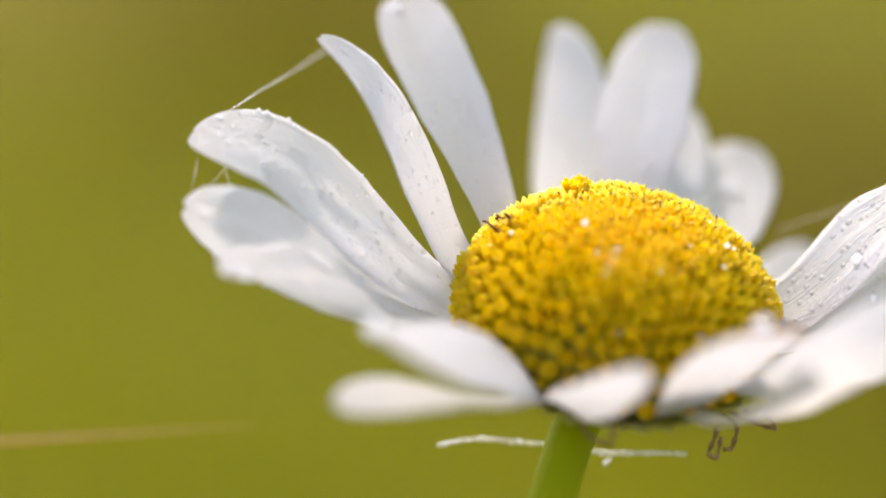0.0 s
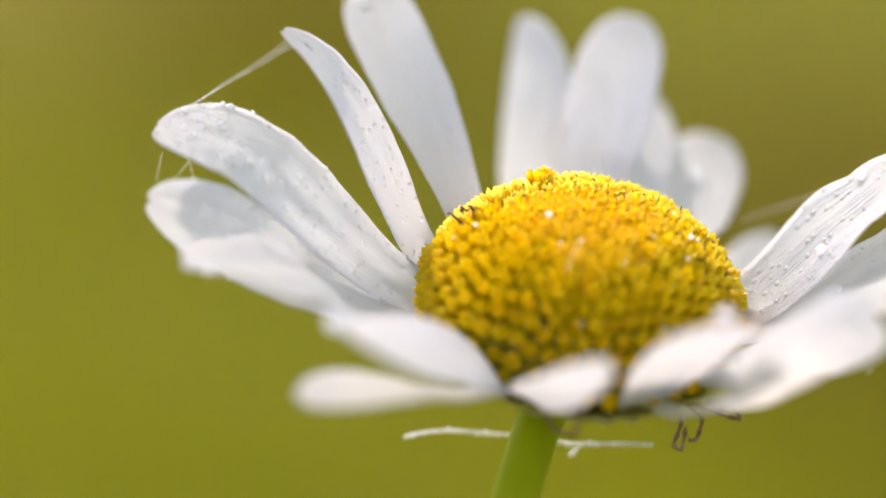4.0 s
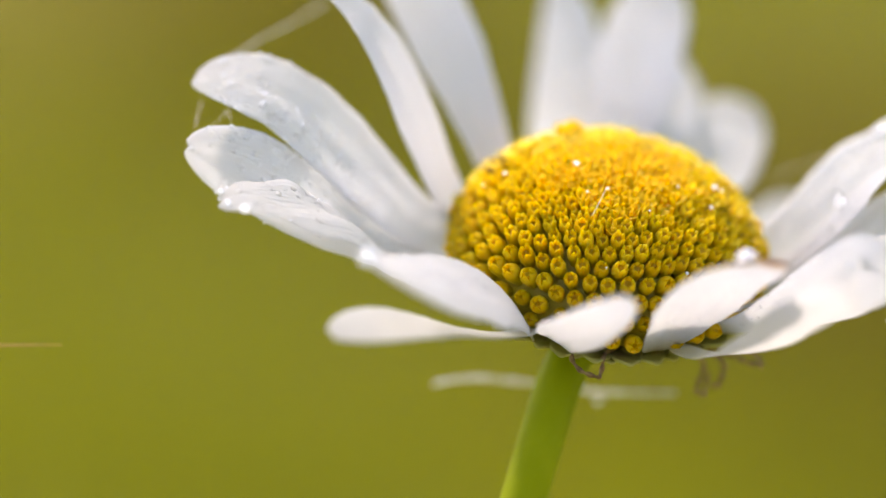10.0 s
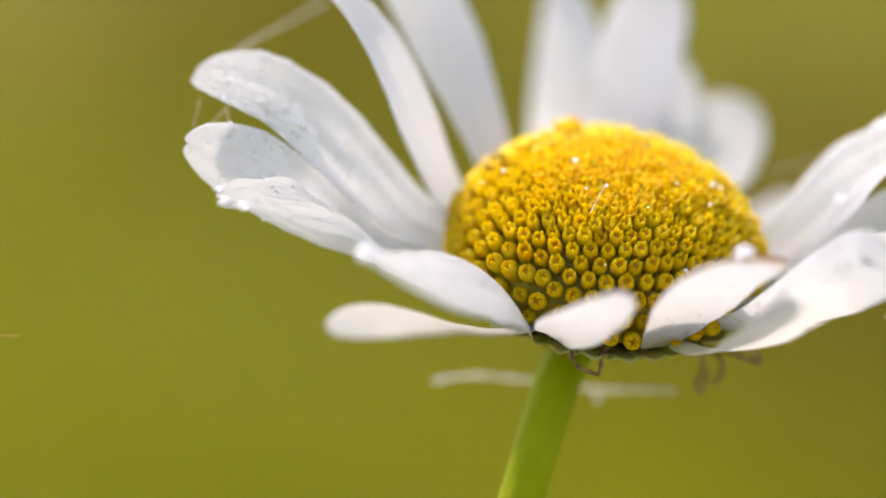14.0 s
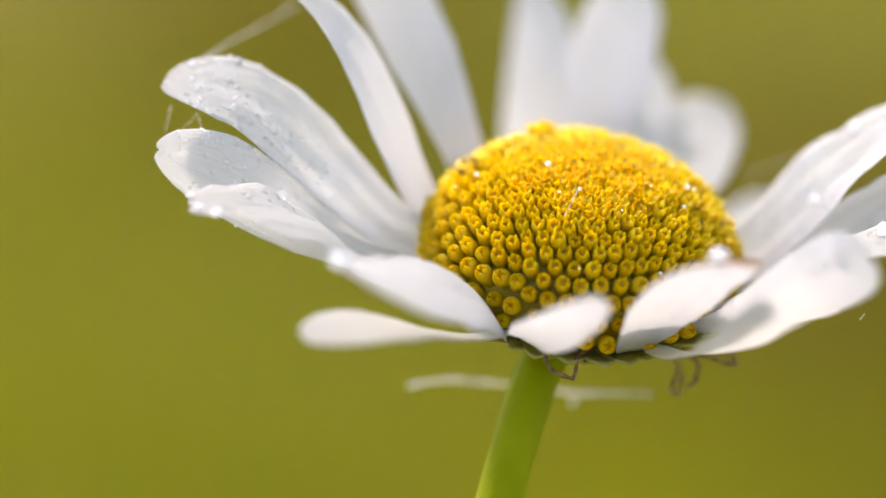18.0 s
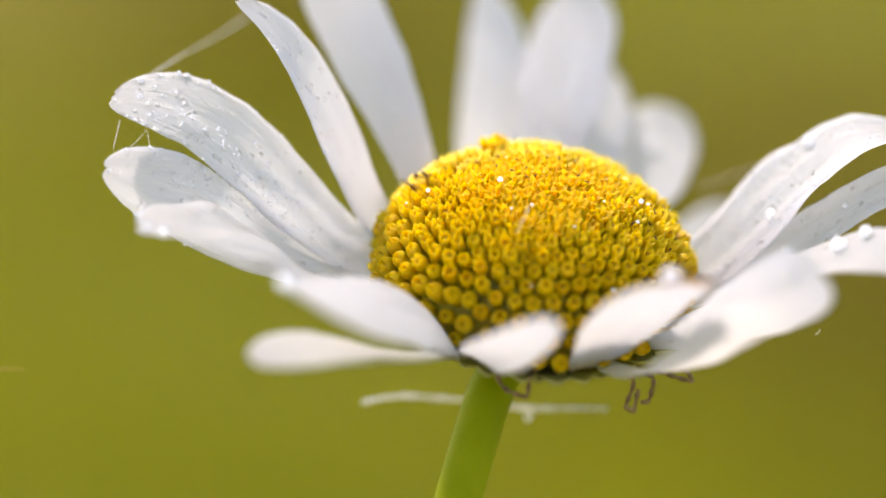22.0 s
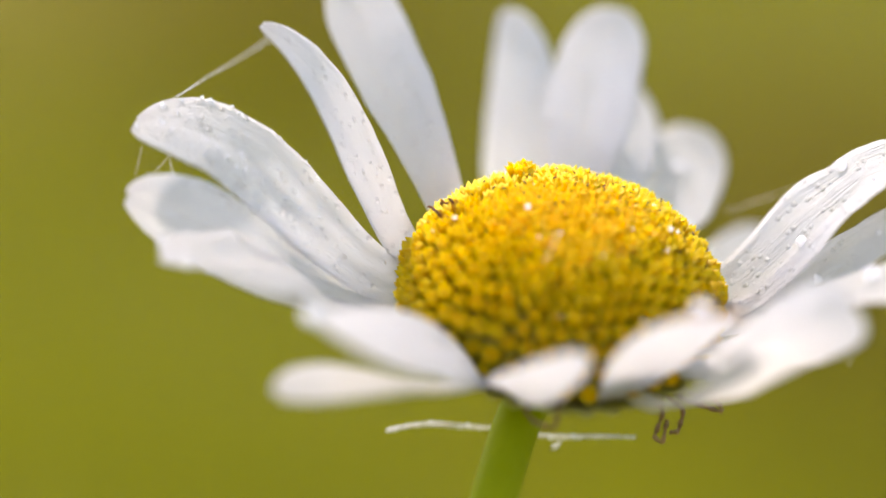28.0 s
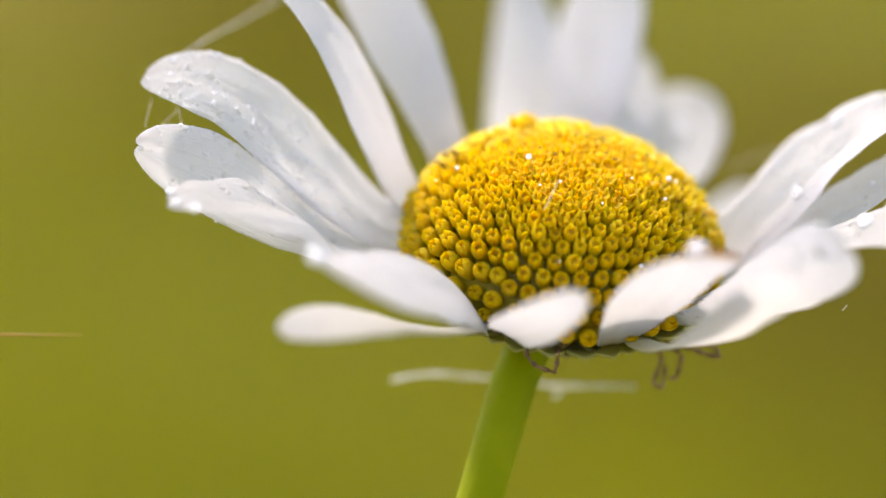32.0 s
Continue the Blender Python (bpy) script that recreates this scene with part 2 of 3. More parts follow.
def profile(r0, h0, steps=6000, low=-0.09):
    """Points of a quarter ellipse from the top down, evenly walked by area."""
    out, area, last = [], 0.0, None
    for k in range(steps + 1):
        a = math.pi / 2 + (math.asin(low) - math.pi / 2) * k / steps
        r, z = r0 * math.cos(a), h0 * math.sin(a)
        if last:
            area += math.hypot(r - last[0], z - last[1]) * (r + last[0]) / 2
        out.append((area, r, z, a))
        last = (r, z)
    return out


bm = bmesh.new()
rings = []
ROOT_R, ROOT_H = DISC_R - 0.85 * MM, DISC_H - 0.95 * MM
for k in range(15):
    a = math.pi / 2 * (1 - k / 13.0)
    r, z = max(ROOT_R * math.cos(a), 1e-5), ROOT_H * math.sin(a)
    rings.append([bm.verts.new((r * math.cos(6.28318 * j / 48), r * math.sin(6.28318 * j / 48), z)) for j in range(48)])
for r, z in ((5.3, -0.75), (3.2, -1.45), (1.5, -2.1), (0.8, -2.8)):
    rings.append([bm.verts.new((r * MM * math.cos(6.28318 * j / 48), r * MM * math.sin(6.28318 * j / 48), z * MM)) for j in range(48)])
for u, v in zip(rings, rings[1:]):
    for j in range(48):
        bm.faces.new((u[j], v[j], v[(j + 1) % 48], u[(j + 1) % 48]))
bm.faces.new(rings[0])
part("receptacle", bm, CUP, daisy, "green domed receptacle under the florets")


def floret_mesh(kind, seed):
    """One barrel-shaped tube floret with five teeth about its mouth: closing over it in a bud, upright in a young one, spread with a forked style in an open one."""
    rng = random.Random(seed)
    bm = bmesh.new()
    n = 10
    spec = {"bud": [(-0.4, 0.22), (0.05, 0.29), (0.36, 0.355), (0.60, 0.375), (0.76, 0.36), (0.86, 0.32)],
            "young": [(-0.4, 0.20), (0.05, 0.26), (0.36, 0.325), (0.60, 0.35), (0.78, 0.335), (0.90, 0.30)],
            "open": [(-0.4, 0.20), (0.20, 0.24), (0.50, 0.29), (0.72, 0.325), (0.86, 0.355)]}[kind]
    mouth, deep = {"bud": (0.09, 0.84), "young": (0.14, 0.80), "open": (0.22, 0.70)}[kind]

    def ring(z, r, wob=0.03):
        return [bm.verts.new((r * MM * math.cos(6.28318 * j / n) * rng.uniform(1 - wob, 1 + wob), r * MM * math.sin(6.28318 * j / n) * rng.uniform(1 - wob, 1 + wob), z * MM)) for j in range(n)]

    rings = [ring(z, r * rng.uniform(0.96, 1.04)) for z, r in spec]
    for u, v in zip(rings, rings[1:]):
        for j in range(n):
            bm.faces.new((u[j], u[(j + 1) % n], v[(j + 1) % n], v[j]))
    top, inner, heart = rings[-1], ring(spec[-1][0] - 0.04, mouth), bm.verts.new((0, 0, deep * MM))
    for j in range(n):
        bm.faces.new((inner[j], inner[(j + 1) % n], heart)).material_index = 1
    for j in range(5):
        a = 6.28318 * (2 * j + 1) / n
        reach, z = {"bud": (rng.uniform(0.12, 0.19), rng.uniform(1.03, 1.11)), "young": (rng.uniform(0.20, 0.28), rng.uniform(1.08, 1.18)),
                    "open": (rng.uniform(0.38, 0.48), rng.uniform(1.00, 1.14))}[kind]
        tip = bm.verts.new((reach * MM * math.cos(a), reach * MM * math.sin(a), z * MM))
        p, q, s = top[2 * j], top[2 * j + 1], top[(2 * j + 2) % n]
        b, c, d = inner[2 * j], inner[2 * j + 1], inner[(2 * j + 2) % n]
        for f in ((p, q, tip), (q, s, tip), (b, p, tip), (c, b, tip), (d, c, tip), (s, d, tip)):
            bm.faces.new(f)
    if kind == "open":
        lean = Vector((rng.uniform(-0.08, 0.08), rng.uniform(-0.08, 0.08), 0)) * MM
        tube(bm, [Vector((0, 0, 0.55 * MM)), Vector((0, 0, 1.04 * MM)) + lean], [0.11 * MM, 0.12 * MM], 5)
        a = rng.uniform(0, 6.28)
        for s in (1, -1):
            d = Vector((math.cos(a) * s, math.sin(a) * s, 0))
            tube(bm, [Vector((0, 0, 1.0 * MM)) + lean, Vector((0, 0, 1.14 * MM)) + lean + d * 0.13 * MM], [0.07 * MM, 0.05 * MM], 4)
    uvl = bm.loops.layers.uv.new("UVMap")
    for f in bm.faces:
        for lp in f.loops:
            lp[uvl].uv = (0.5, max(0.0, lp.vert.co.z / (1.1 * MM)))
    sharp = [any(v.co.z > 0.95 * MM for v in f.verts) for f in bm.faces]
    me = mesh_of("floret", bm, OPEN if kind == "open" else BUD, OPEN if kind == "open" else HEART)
    me.polygons.foreach_set("use_smooth", [not k for k in sharp])
    return me


FLORETS = {"bud": [floret_mesh("bud", k) for k in range(5)], "young": [floret_mesh("young", 10 + k) for k in range(5)], "open": [floret_mesh("open", 20 + k) for k in range(5)]}
COUNT = 450
table = profile(ROOT_R, ROOT_H)
rng = random.Random(11)
reach_along = np.array([q[0] for q in table]) / table[-1][0]


def spread_roots(count, turns=110):
    """Roots on the dome, pushed apart until they lie evenly, closer together towards the top."""
    gen = np.random.default_rng(7)
    at = np.array([table[int(np.searchsorted(reach_along, ((k + 0.5) / count) ** 1.3))][1:3] for k in range(count)])
    ang = np.arange(count) * 2.399963 + gen.uniform(-0.12, 0.12, count)
    p = np.stack([at[:, 0] * np.cos(ang), at[:, 0] * np.sin(ang), at[:, 1]], 1)
    base = np.array([ROOT_R, ROOT_R, ROOT_H])
    for step in range(turns):
        want = (0.50 + 0.30 * (1 - np.clip(p[:, 2] / ROOT_H, 0, 1)) ** 0.8) * MM * 1.2
        gap = p[:, None, :] - p[None, :, :]
        dist = np.linalg.norm(gap, axis=2) + np.eye(count)
        near = (want[:, None] + want[None, :]) / 2
        push = np.clip(1 - dist / near, 0, 1)
        np.fill_diagonal(push, 0)
        p = p + 0.22 * ((push * near / dist)[:, :, None] * gap).sum(1)
        p = p / np.linalg.norm(p / base, axis=1)[:, None]
        p[:, 2] = np.maximum(p[:, 2], -0.04 * ROOT_H)
        flat = np.linalg.norm(p[:, :2], axis=1)
        rim = ROOT_R * np.sqrt(np.clip(1 - (p[:, 2] / ROOT_H) ** 2, 0, 1))
        p[:, :2] *= (rim / np.maximum(flat, 1e-9))[:, None]
    return p


places = []
for x, y, z in spread_roots(COUNT):
    p = Vector((float(x), float(y), float(z)))
    n = Vector((p.x / ROOT_R ** 2, p.y / ROOT_R ** 2, p.z / ROOT_H ** 2)).normalized()
    n = (n + Vector((0, 0, 0.5))).normalized()
    n = (n + 0.07 * Vector((rng.uniform(-1, 1), rng.uniform(-1, 1), rng.uniform(-1, 1)))).normalized()
    low = 1 - max(0.0, p.z / ROOT_H)
    around = math.degrees(math.atan2(p.y, p.x)) % 360
    tight = low > 0.84 and min(abs(around - a) for a in (239.5, 249.0, 287.8)) < 7    # a petal's claw stands here
    pick = low + rng.uniform(-0.06, 0.06)
    kind = "open" if pick < 0.15 else "young" if pick < 0.55 else "bud"
    size = rng.uniform(0.92, 1.08) * (0.88 + 0.22 * low ** 0.8) * (1.0 if low < 0.9 else 0.92)
    size *= 0.84 if tight else 1.0
    p = p + n * (rng.uniform(-0.10, 0.08) - (0.3 if tight else 0)) * MM
    m = Matrix.Translation(p) @ n.to_track_quat("Z", "Y").to_matrix().to_4x4() @ pose(0, 0, 0, 0, 0, rng.uniform(0, 360))
    places.append((m @ Matrix.Scale(size, 4), kind, rng.randrange(5)))
order = sorted(range(len(places)), key=lambda k: places[k][0].translation.y - 0.3 * places[k][0].translation.z)
for k in order[:300]:
    m, kind, which = places[k]
    ob = part("floret", FLORETS[kind][which], None, daisy)
    ob.matrix_basis = m
verts, faces, slots, heights = [], [], [], []
for k in order[300:]:
    m, kind, which = places[k]
    me, at = FLORETS[kind][which], len(verts)
    verts += [m @ v.co for v in me.vertices]
    for f in me.polygons:
        faces.append([at + i for i in f.vertices])
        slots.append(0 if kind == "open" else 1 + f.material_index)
        for i in f.vertices:
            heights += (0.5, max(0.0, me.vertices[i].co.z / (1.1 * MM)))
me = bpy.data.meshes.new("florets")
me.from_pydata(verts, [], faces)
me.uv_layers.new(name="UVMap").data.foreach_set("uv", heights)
for mt in (OPEN, BUD, HEART):
    me.materials.append(mt)
me.polygons.foreach_set("material_index", slots)
me.polygons.foreach_set("use_smooth", [True] * len(faces))
tagged(part("floret_mass", me, None, daisy, "dense yellow open florets on the far side of the disc"), kind="stuff")


def petal_line(phi, skew, rise, lift, length, arch, steps=30):
    """The middle line of a petal: from the rim outwards at angle phi, rising by rise at its root and lift at its tip, and by arch more between (degrees)."""
    a0, p = radians(phi), Vector((0.92 * DISC_R * math.cos(radians(phi)), 0.92 * DISC_R * math.sin(radians(phi)), -0.4 * MM))
    out = [p.copy()]
    for k in range(steps):
        s = (k + 0.5) / steps
        e, a = radians(rise + (lift - rise) * s + arch * 4 * s * (1 - s)), a0 + radians(skew) * s
        p = p + length * MM / steps * Vector((math.cos(e) * math.cos(a), math.cos(e) * math.sin(a), math.sin(e)))
        out.append(p.copy())
    return out


class Petal:
    """A petal's surface: at(s, v) gives the place and the normal at s along and v across (-1 to 1)."""

    def __init__(self, phi, skew, rise, lift, length, width, twist, tip_twist, arch, cup, seed, wave, groove, claw):
        self.line = petal_line(phi, skew, rise, lift, length, arch)
        self.width, self.cup, self.seed, self.wave, self.groove, self.claw = width * MM / 2, cup, seed, wave, groove, claw
        n = len(self.line)
        self.way = [(self.line[min(k + 1, n - 1)] - self.line[max(k - 1, 0)]).normalized() for k in range(n)]
        self.twist = (radians(twist), radians(tip_twist))
        rng = random.Random(seed)
        self.notch = [(rng.uniform(-0.55, -0.2), rng.uniform(0.003, 0.012) * wave), (rng.uniform(0.15, 0.5), rng.uniform(0.003, 0.013) * wave)]

    def spread(self, s):
        w = self.claw + (1 - self.claw) * min(1.0, s / 0.5) ** (1.1 if self.claw > 0.4 else 0.8)
        if s > 0.70:
            w *= max(0.0, 1 - ((s - 0.70) / 0.306) ** 2.6) ** 0.5
        return w

    def at(self, s, v):
        cut = sum(d * math.exp(-((v - c) / 0.2) ** 2) for c, d in self.notch)
        q = s * (1 - cut * max(0.0, (s - 0.8) / 0.2) ** 2) * (len(self.line) - 1)
        k = min(int(q), len(self.line) - 2)
        p = self.line[k].lerp(self.line[k + 1], q - k)
        d = self.way[k].lerp(self.way[k + 1], q - k).normalized()
        side = Vector((0, 0, 1)).cross(d).normalized()
        up = d.cross(side)
        t = self.twist[0] + (self.twist[1] - self.twist[0]) * s
        side, up = side * math.cos(t) + up * math.sin(t), up * math.cos(t) - side * math.sin(t)
        w = self.width * self.spread(s)
        edge = 1 + self.wave * (0.05 * noise.noise((s * 9, v * 0.6 + 7, self.seed)) + 0.025 * noise.noise((s * 34, v * 0.6 + 3, self.seed)))
        z = self.cup * v * v * w - self.groove * w * math.cos(v * 8.2) * (1 - v * v) * min(1, s * 3)
        z += 0.10 * self.wave * w * noise.noise((s * 4.5, v * 1.3, self.seed + 3.1)) + 0.03 * w * noise.noise((s * 14, v * 4, self.seed))
        return p + side * (v * w * edge) + up * z, up


def build_petal(name_label, surf, material, along=34, across=14):
    bm = bmesh.new()
    uvl = bm.loops.layers.uv.new("UVMap")
    sheets, uvs = [], {}
    for layer in (0, 1):
        rows = []
        for i in range(along + 1):
            s = 1 - (1 - i / along) ** 1.25
            line = []
            for j in range(across + 1):
                v = -1 + 2 * j / across
                p, up = surf.at(s, v)
                thick = 0.13 * MM * (1 - 0.7 * v * v) * (1 - 0.6 * s)
                w = bm.verts.new(p - up * thick * layer)
                uvs[w] = (s, j / across)
                line.append(w)
            rows.append(line)
        sheets.append(rows)
    for layer, rows in enumerate(sheets):
        for i in range(along):
            for j in range(across):
                f = (rows[i][j], rows[i + 1][j], rows[i + 1][j + 1], rows[i][j + 1])
                bm.faces.new(f[::-1] if layer == 0 else f)
    a, b = sheets
    rim = [(i, 0) for i in range(along + 1)] + [(along, j) for j in range(1, across + 1)] + [(i, across) for i in range(along - 1, -1, -1)] + [(0, j) for j in range(across - 1, 0, -1)]
    for (i, j), (k, l) in zip(rim, rim[1:] + rim[:1]):
        bm.faces.new((a[i][j], a[k][l], b[k][l], b[i][j]))
    for f in bm.faces:
        for lp in f.loops:
            lp[uvl].uv = uvs[lp.vert]
    bmesh.ops.recalc_face_normals(bm, faces=bm.faces)
    return part("petal", bm, material, daisy, name_label)


PETALS = {
    # phi, skew, rise, lift, length, width, twist, tip twist, arch, cup, seed, wave, groove, width of the claw
    "dewy": Petal(174.501, -9.025, 15.629, -27.16, 14.454, 4.2, -30.771, -4.088, 45.883, -0.012, 1, 0.8, 0.035, 0.52),
    "ridged": Petal(188.739, -19.787, 2.197, 0.026, 13.349, 3.323, 17.986, -81.407, 27.793, -0.105, 2, 1.1, 0.045, 0.52),
    "rolled": Petal(201.97, -15.363, 2.941, -25.502, 13.09, 4.397, 0, 10, 49.328, -0.038, 3, 2.5, 0.03, 0.52),
    "tongue": Petal(238.14, -17.058, 56.434, 30.798, 13.351, 4.7, -35.825, 3.908, -14.057, -0.076, 4, 0.8, 0.018, 0.3),
    "drooping": Petal(238.956, -36.563, 13.693, -10.075, 12.591, 3.529, 22.438, 5.069, 23.055, 0.043, 5, 0.5, 0.018, 0.3),
    "short": Petal(251.468, 71.054, 29.567, 51.384, 10.108, 2.592, -17.987, -40.577, 2.798, -0.204, 6, 0.8, 0.018, 0.3),
    "front": Petal(288.721, 17.179, 50.31, 31.629, 11.137, 4.335, 2.657, -15.289, 16.541, -0.161, 7, 0.8, 0.018, 0.3),
    "low": Petal(297.757, 8.905, 16.351, 49.809, 13.923, 3.125, 0.9, -26.36, 15.022, -0.103, 8, 0.8, 0.018, 0.3),
    "blunt": Petal(319.367, -29.497, 29.951, 39.868, 13.713, 3.379, -32.919, -65.074, 13.232, 0.072, 9, 0.8, 0.018, 0.52),
    "side": Petal(335.893, -4.5, 40.971, 1.75, 13.573, 3.685, -20.245, 9.532, 17.661, 0.176, 10, 0.8, 0.018, 0.52),
    "striped": Petal(-2.265, -2.485, 15.595, 9.947, 13.543, 3.531, 10.898, -3.998, 33.26, 0.195, 11, 0.8, 0.07, 0.52),
    "arched": Petal(10.352, -4.511, 21.951, -6.918, 12.484, 5.352, 17.421, -23.36, 45.817, 0.166, 12, 0.8, 0.05, 0.52),
    "hidden": Petal(48.95, 16.348, -44.01, 16.104, 13.067, 3.316, 19.453, 20.874, -11.096, 0.101, 13, 0.8, 0.018, 0.52),
    "rounded": Petal(61.294, 21.163, -20.369, 17.73, 11.393, 3.835, 7.1, 5.369, -0.464, 0.039, 14, 0.35, 0.018, 0.52),
    "bluish": Petal(74.6, 13.4, 17.2, -1.9, 11.67, 3.5, 25.8, 37.7, -3.5, 0.12, 15, 0.35, 0.018, 0.52),
    "broad": Petal(84.296, -6.101, 34.344, 30.486, 12.283, 3.912, 10.362, -9.566, -14.588, 0.004, 16, 0.35, 0.018, 0.52),
    "upright": Petal(98.609, -3.192, -4.853, 40.531, 13.24, 4.593, -15.973, -73.251, -4.018, -0.357, 17, 0.35, 0.018, 0.52),
    "tall": Petal(133.102, -32.463, 56.592, 3.074, 14.095, 3.399, 3.266, -15.259, -5, 0.282, 18, 0.35, 0.018, 0.52),
    "slender": Petal(159.909, -3.137, 45.96, 17.819, 12.95, 2.995, -26.015, 15.768, 27.111, 0.132, 19, 0.8, 0.018, 0.52),
}
LABELS = {"front": "broad white petal with a faintly browned tip", "dewy": "long white petal beaded with dew", "ridged": "white petal with a notched tip and fine ridges", "rolled": "white petal with a rolled ragged edge",
          "drooping": "thin white petal hanging below the others", "arched": "white petal arching over at its tip", "slender": "slender white petal seen nearly edge-on"}
BLADES = {k: build_petal(LABELS.get(k, "white daisy petal"), s, PETAL_WORN if k == "front" else PETAL) for k, s in PETALS.items()}


def drop_mesh(seed, height=0.9):
    rng = random.Random(seed)
    bm = bmesh.new()
    bmesh.ops.create_uvsphere(bm, u_segments=14, v_segments=9, radius=1.0)
    for v in bm.verts:
        v.co.x *= rng.uniform(1.0, 1.03)
        v.co.z *= height
    return mesh_of("water_drop", bm, WATER)


DROPS = [drop_mesh(k) for k in range(3)]
BEADS = [drop_mesh(10 + k, 0.9) for k in range(3)]


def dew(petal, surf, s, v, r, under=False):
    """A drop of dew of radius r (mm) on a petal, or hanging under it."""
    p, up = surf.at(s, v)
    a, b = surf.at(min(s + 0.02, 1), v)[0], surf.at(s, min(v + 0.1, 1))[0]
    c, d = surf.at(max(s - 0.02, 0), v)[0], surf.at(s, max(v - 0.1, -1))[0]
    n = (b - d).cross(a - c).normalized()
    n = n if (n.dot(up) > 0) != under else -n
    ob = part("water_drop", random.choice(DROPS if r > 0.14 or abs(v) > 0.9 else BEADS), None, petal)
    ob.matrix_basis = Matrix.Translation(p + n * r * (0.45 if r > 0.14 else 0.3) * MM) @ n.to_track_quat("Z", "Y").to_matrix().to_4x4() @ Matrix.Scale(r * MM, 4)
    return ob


rng = random.Random(4)
random.seed(5)
for _ in range(190):
    s = rng.uniform(0.30, 0.88)
    v = min(0.95, max(-0.75, rng.gauss(0.22, 0.36)))
    dew(BLADES["dewy"], PETALS["dewy"], s, v, rng.choice((0.03, 0.035, 0.04, 0.05, 0.06, 0.075)) * rng.uniform(0.85, 1.15))
for _ in range(34):
    s = rng.uniform(0.35, 0.93)
    dew(BLADES["ridged"], PETALS["ridged"], s, min(0.9, max(-0.9, rng.gauss(-0.45, 0.3))), rng.uniform(0.035, 0.10))
for name, side, count, low in (("dewy", -1, 14, 0.3), ("dewy", 1, 16, 0.4), ("ridged", -1, 22, 0.3), ("ridged", 1, 12, 0.5), ("rolled", 1, 8, 0.4), ("rolled", -1, 5, 0.4), ("slender", 1, 6, 0.2)):
    for _ in range(count):
        dew(BLADES[name], PETALS[name], rng.uniform(low, 0.97), side * rng.uniform(0.93, 1.0), rng.uniform(0.04, 0.09))
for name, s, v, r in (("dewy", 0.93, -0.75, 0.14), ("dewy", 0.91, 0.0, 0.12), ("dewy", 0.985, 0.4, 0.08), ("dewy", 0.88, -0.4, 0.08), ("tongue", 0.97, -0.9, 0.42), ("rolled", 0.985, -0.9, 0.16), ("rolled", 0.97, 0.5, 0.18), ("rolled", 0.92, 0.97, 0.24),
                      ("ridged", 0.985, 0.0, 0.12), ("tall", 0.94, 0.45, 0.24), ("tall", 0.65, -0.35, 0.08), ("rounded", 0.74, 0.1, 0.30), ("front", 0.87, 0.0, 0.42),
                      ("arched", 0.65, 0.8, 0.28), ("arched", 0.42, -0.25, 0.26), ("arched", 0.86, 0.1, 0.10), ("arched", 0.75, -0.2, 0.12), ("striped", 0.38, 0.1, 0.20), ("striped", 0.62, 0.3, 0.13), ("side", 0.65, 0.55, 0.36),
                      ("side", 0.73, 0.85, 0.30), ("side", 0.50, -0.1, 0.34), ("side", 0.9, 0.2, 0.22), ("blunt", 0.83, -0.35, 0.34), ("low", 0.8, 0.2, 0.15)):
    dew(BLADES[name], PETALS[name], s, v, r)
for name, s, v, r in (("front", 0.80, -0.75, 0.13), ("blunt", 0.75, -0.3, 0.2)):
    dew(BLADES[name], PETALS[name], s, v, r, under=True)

# withered stamens, a raised tuft and dew on the disc
rng = random.Random(8)
WILTED = FLORETS["young"][1].copy()
WILTED.materials.clear()
for mt in (WITHERED, WITHERED):
    WILTED.materials.append(mt)
for at in ((-5.57, 3.1, 2.2), (-5.44, 1.3, 3.1), (-4.9, 1.75, 3.5), (-5.2, 2.3, 3.0), (-5.5, 2.0, 2.75), (-5.3, 2.8, 2.6)):
    p = Vector(at)
    out = Vector((p.x, p.y, p.z * 1.6)).normalized()
    ob = part("withered_floret", WILTED, None, daisy)
    ob.matrix_basis = Matrix.Translation((p - out * 0.72) * MM) @ out.to_track_quat("Z", "Y").to_matrix().to_4x4() @ pose(0, 0, 0, rng.uniform(-15, 15), rng.uniform(-15, 15), 0) @ Matrix.Scale(0.66, 4)
    bm = bmesh.new()
    bend = Vector((rng.uniform(-0.5, 0.5), rng.uniform(-0.5, 0.2), rng.uniform(-0.1, 0.3)))
    tube(bm, [q * MM for q in spline([p - out * 0.2, p + out * 0.14 + bend * 0.25, p + out * 0.12 + bend * 0.6], 4)], [(0.075 - 0.005 * k) * MM for k in range(9)], 6)
    part("withered_stamen", bm, BROWN, daisy, "dark brown withered stamen")
for at in ((-1.95, 4.0, 4.45), (-1.75, 4.2, 4.3), (-2.2, 3.9, 4.3), (-2.05, 3.6, 4.5)):
    ob = part("floret", FLORETS["open"][2], None, daisy)
    ob.matrix_basis = Matrix.Translation(Vector(at) * MM - Vector((0, 0, 0.92 * MM))) @ pose(0, 0, 0, rng.uniform(-22, 22), rng.uniform(-22, 22), 0) @ Matrix.Scale(0.8, 4)
for at, r in (((-1.95, -0.5, 5.0), 0.13), ((4.18, -0.14, 4.25), 0.12), ((-4.9, 0.07, 3.8), 0.10)):
    ob = part("water_drop", DROPS[0], None, daisy)
    ob.matrix_basis = Matrix.Translation(Vector(at) * MM) @ Matrix.Scale(r * MM, 4)
damp = [m for m, kind, which in places if 1.6 * MM < m.translation.z and m.translation.y < 3.0 * MM]
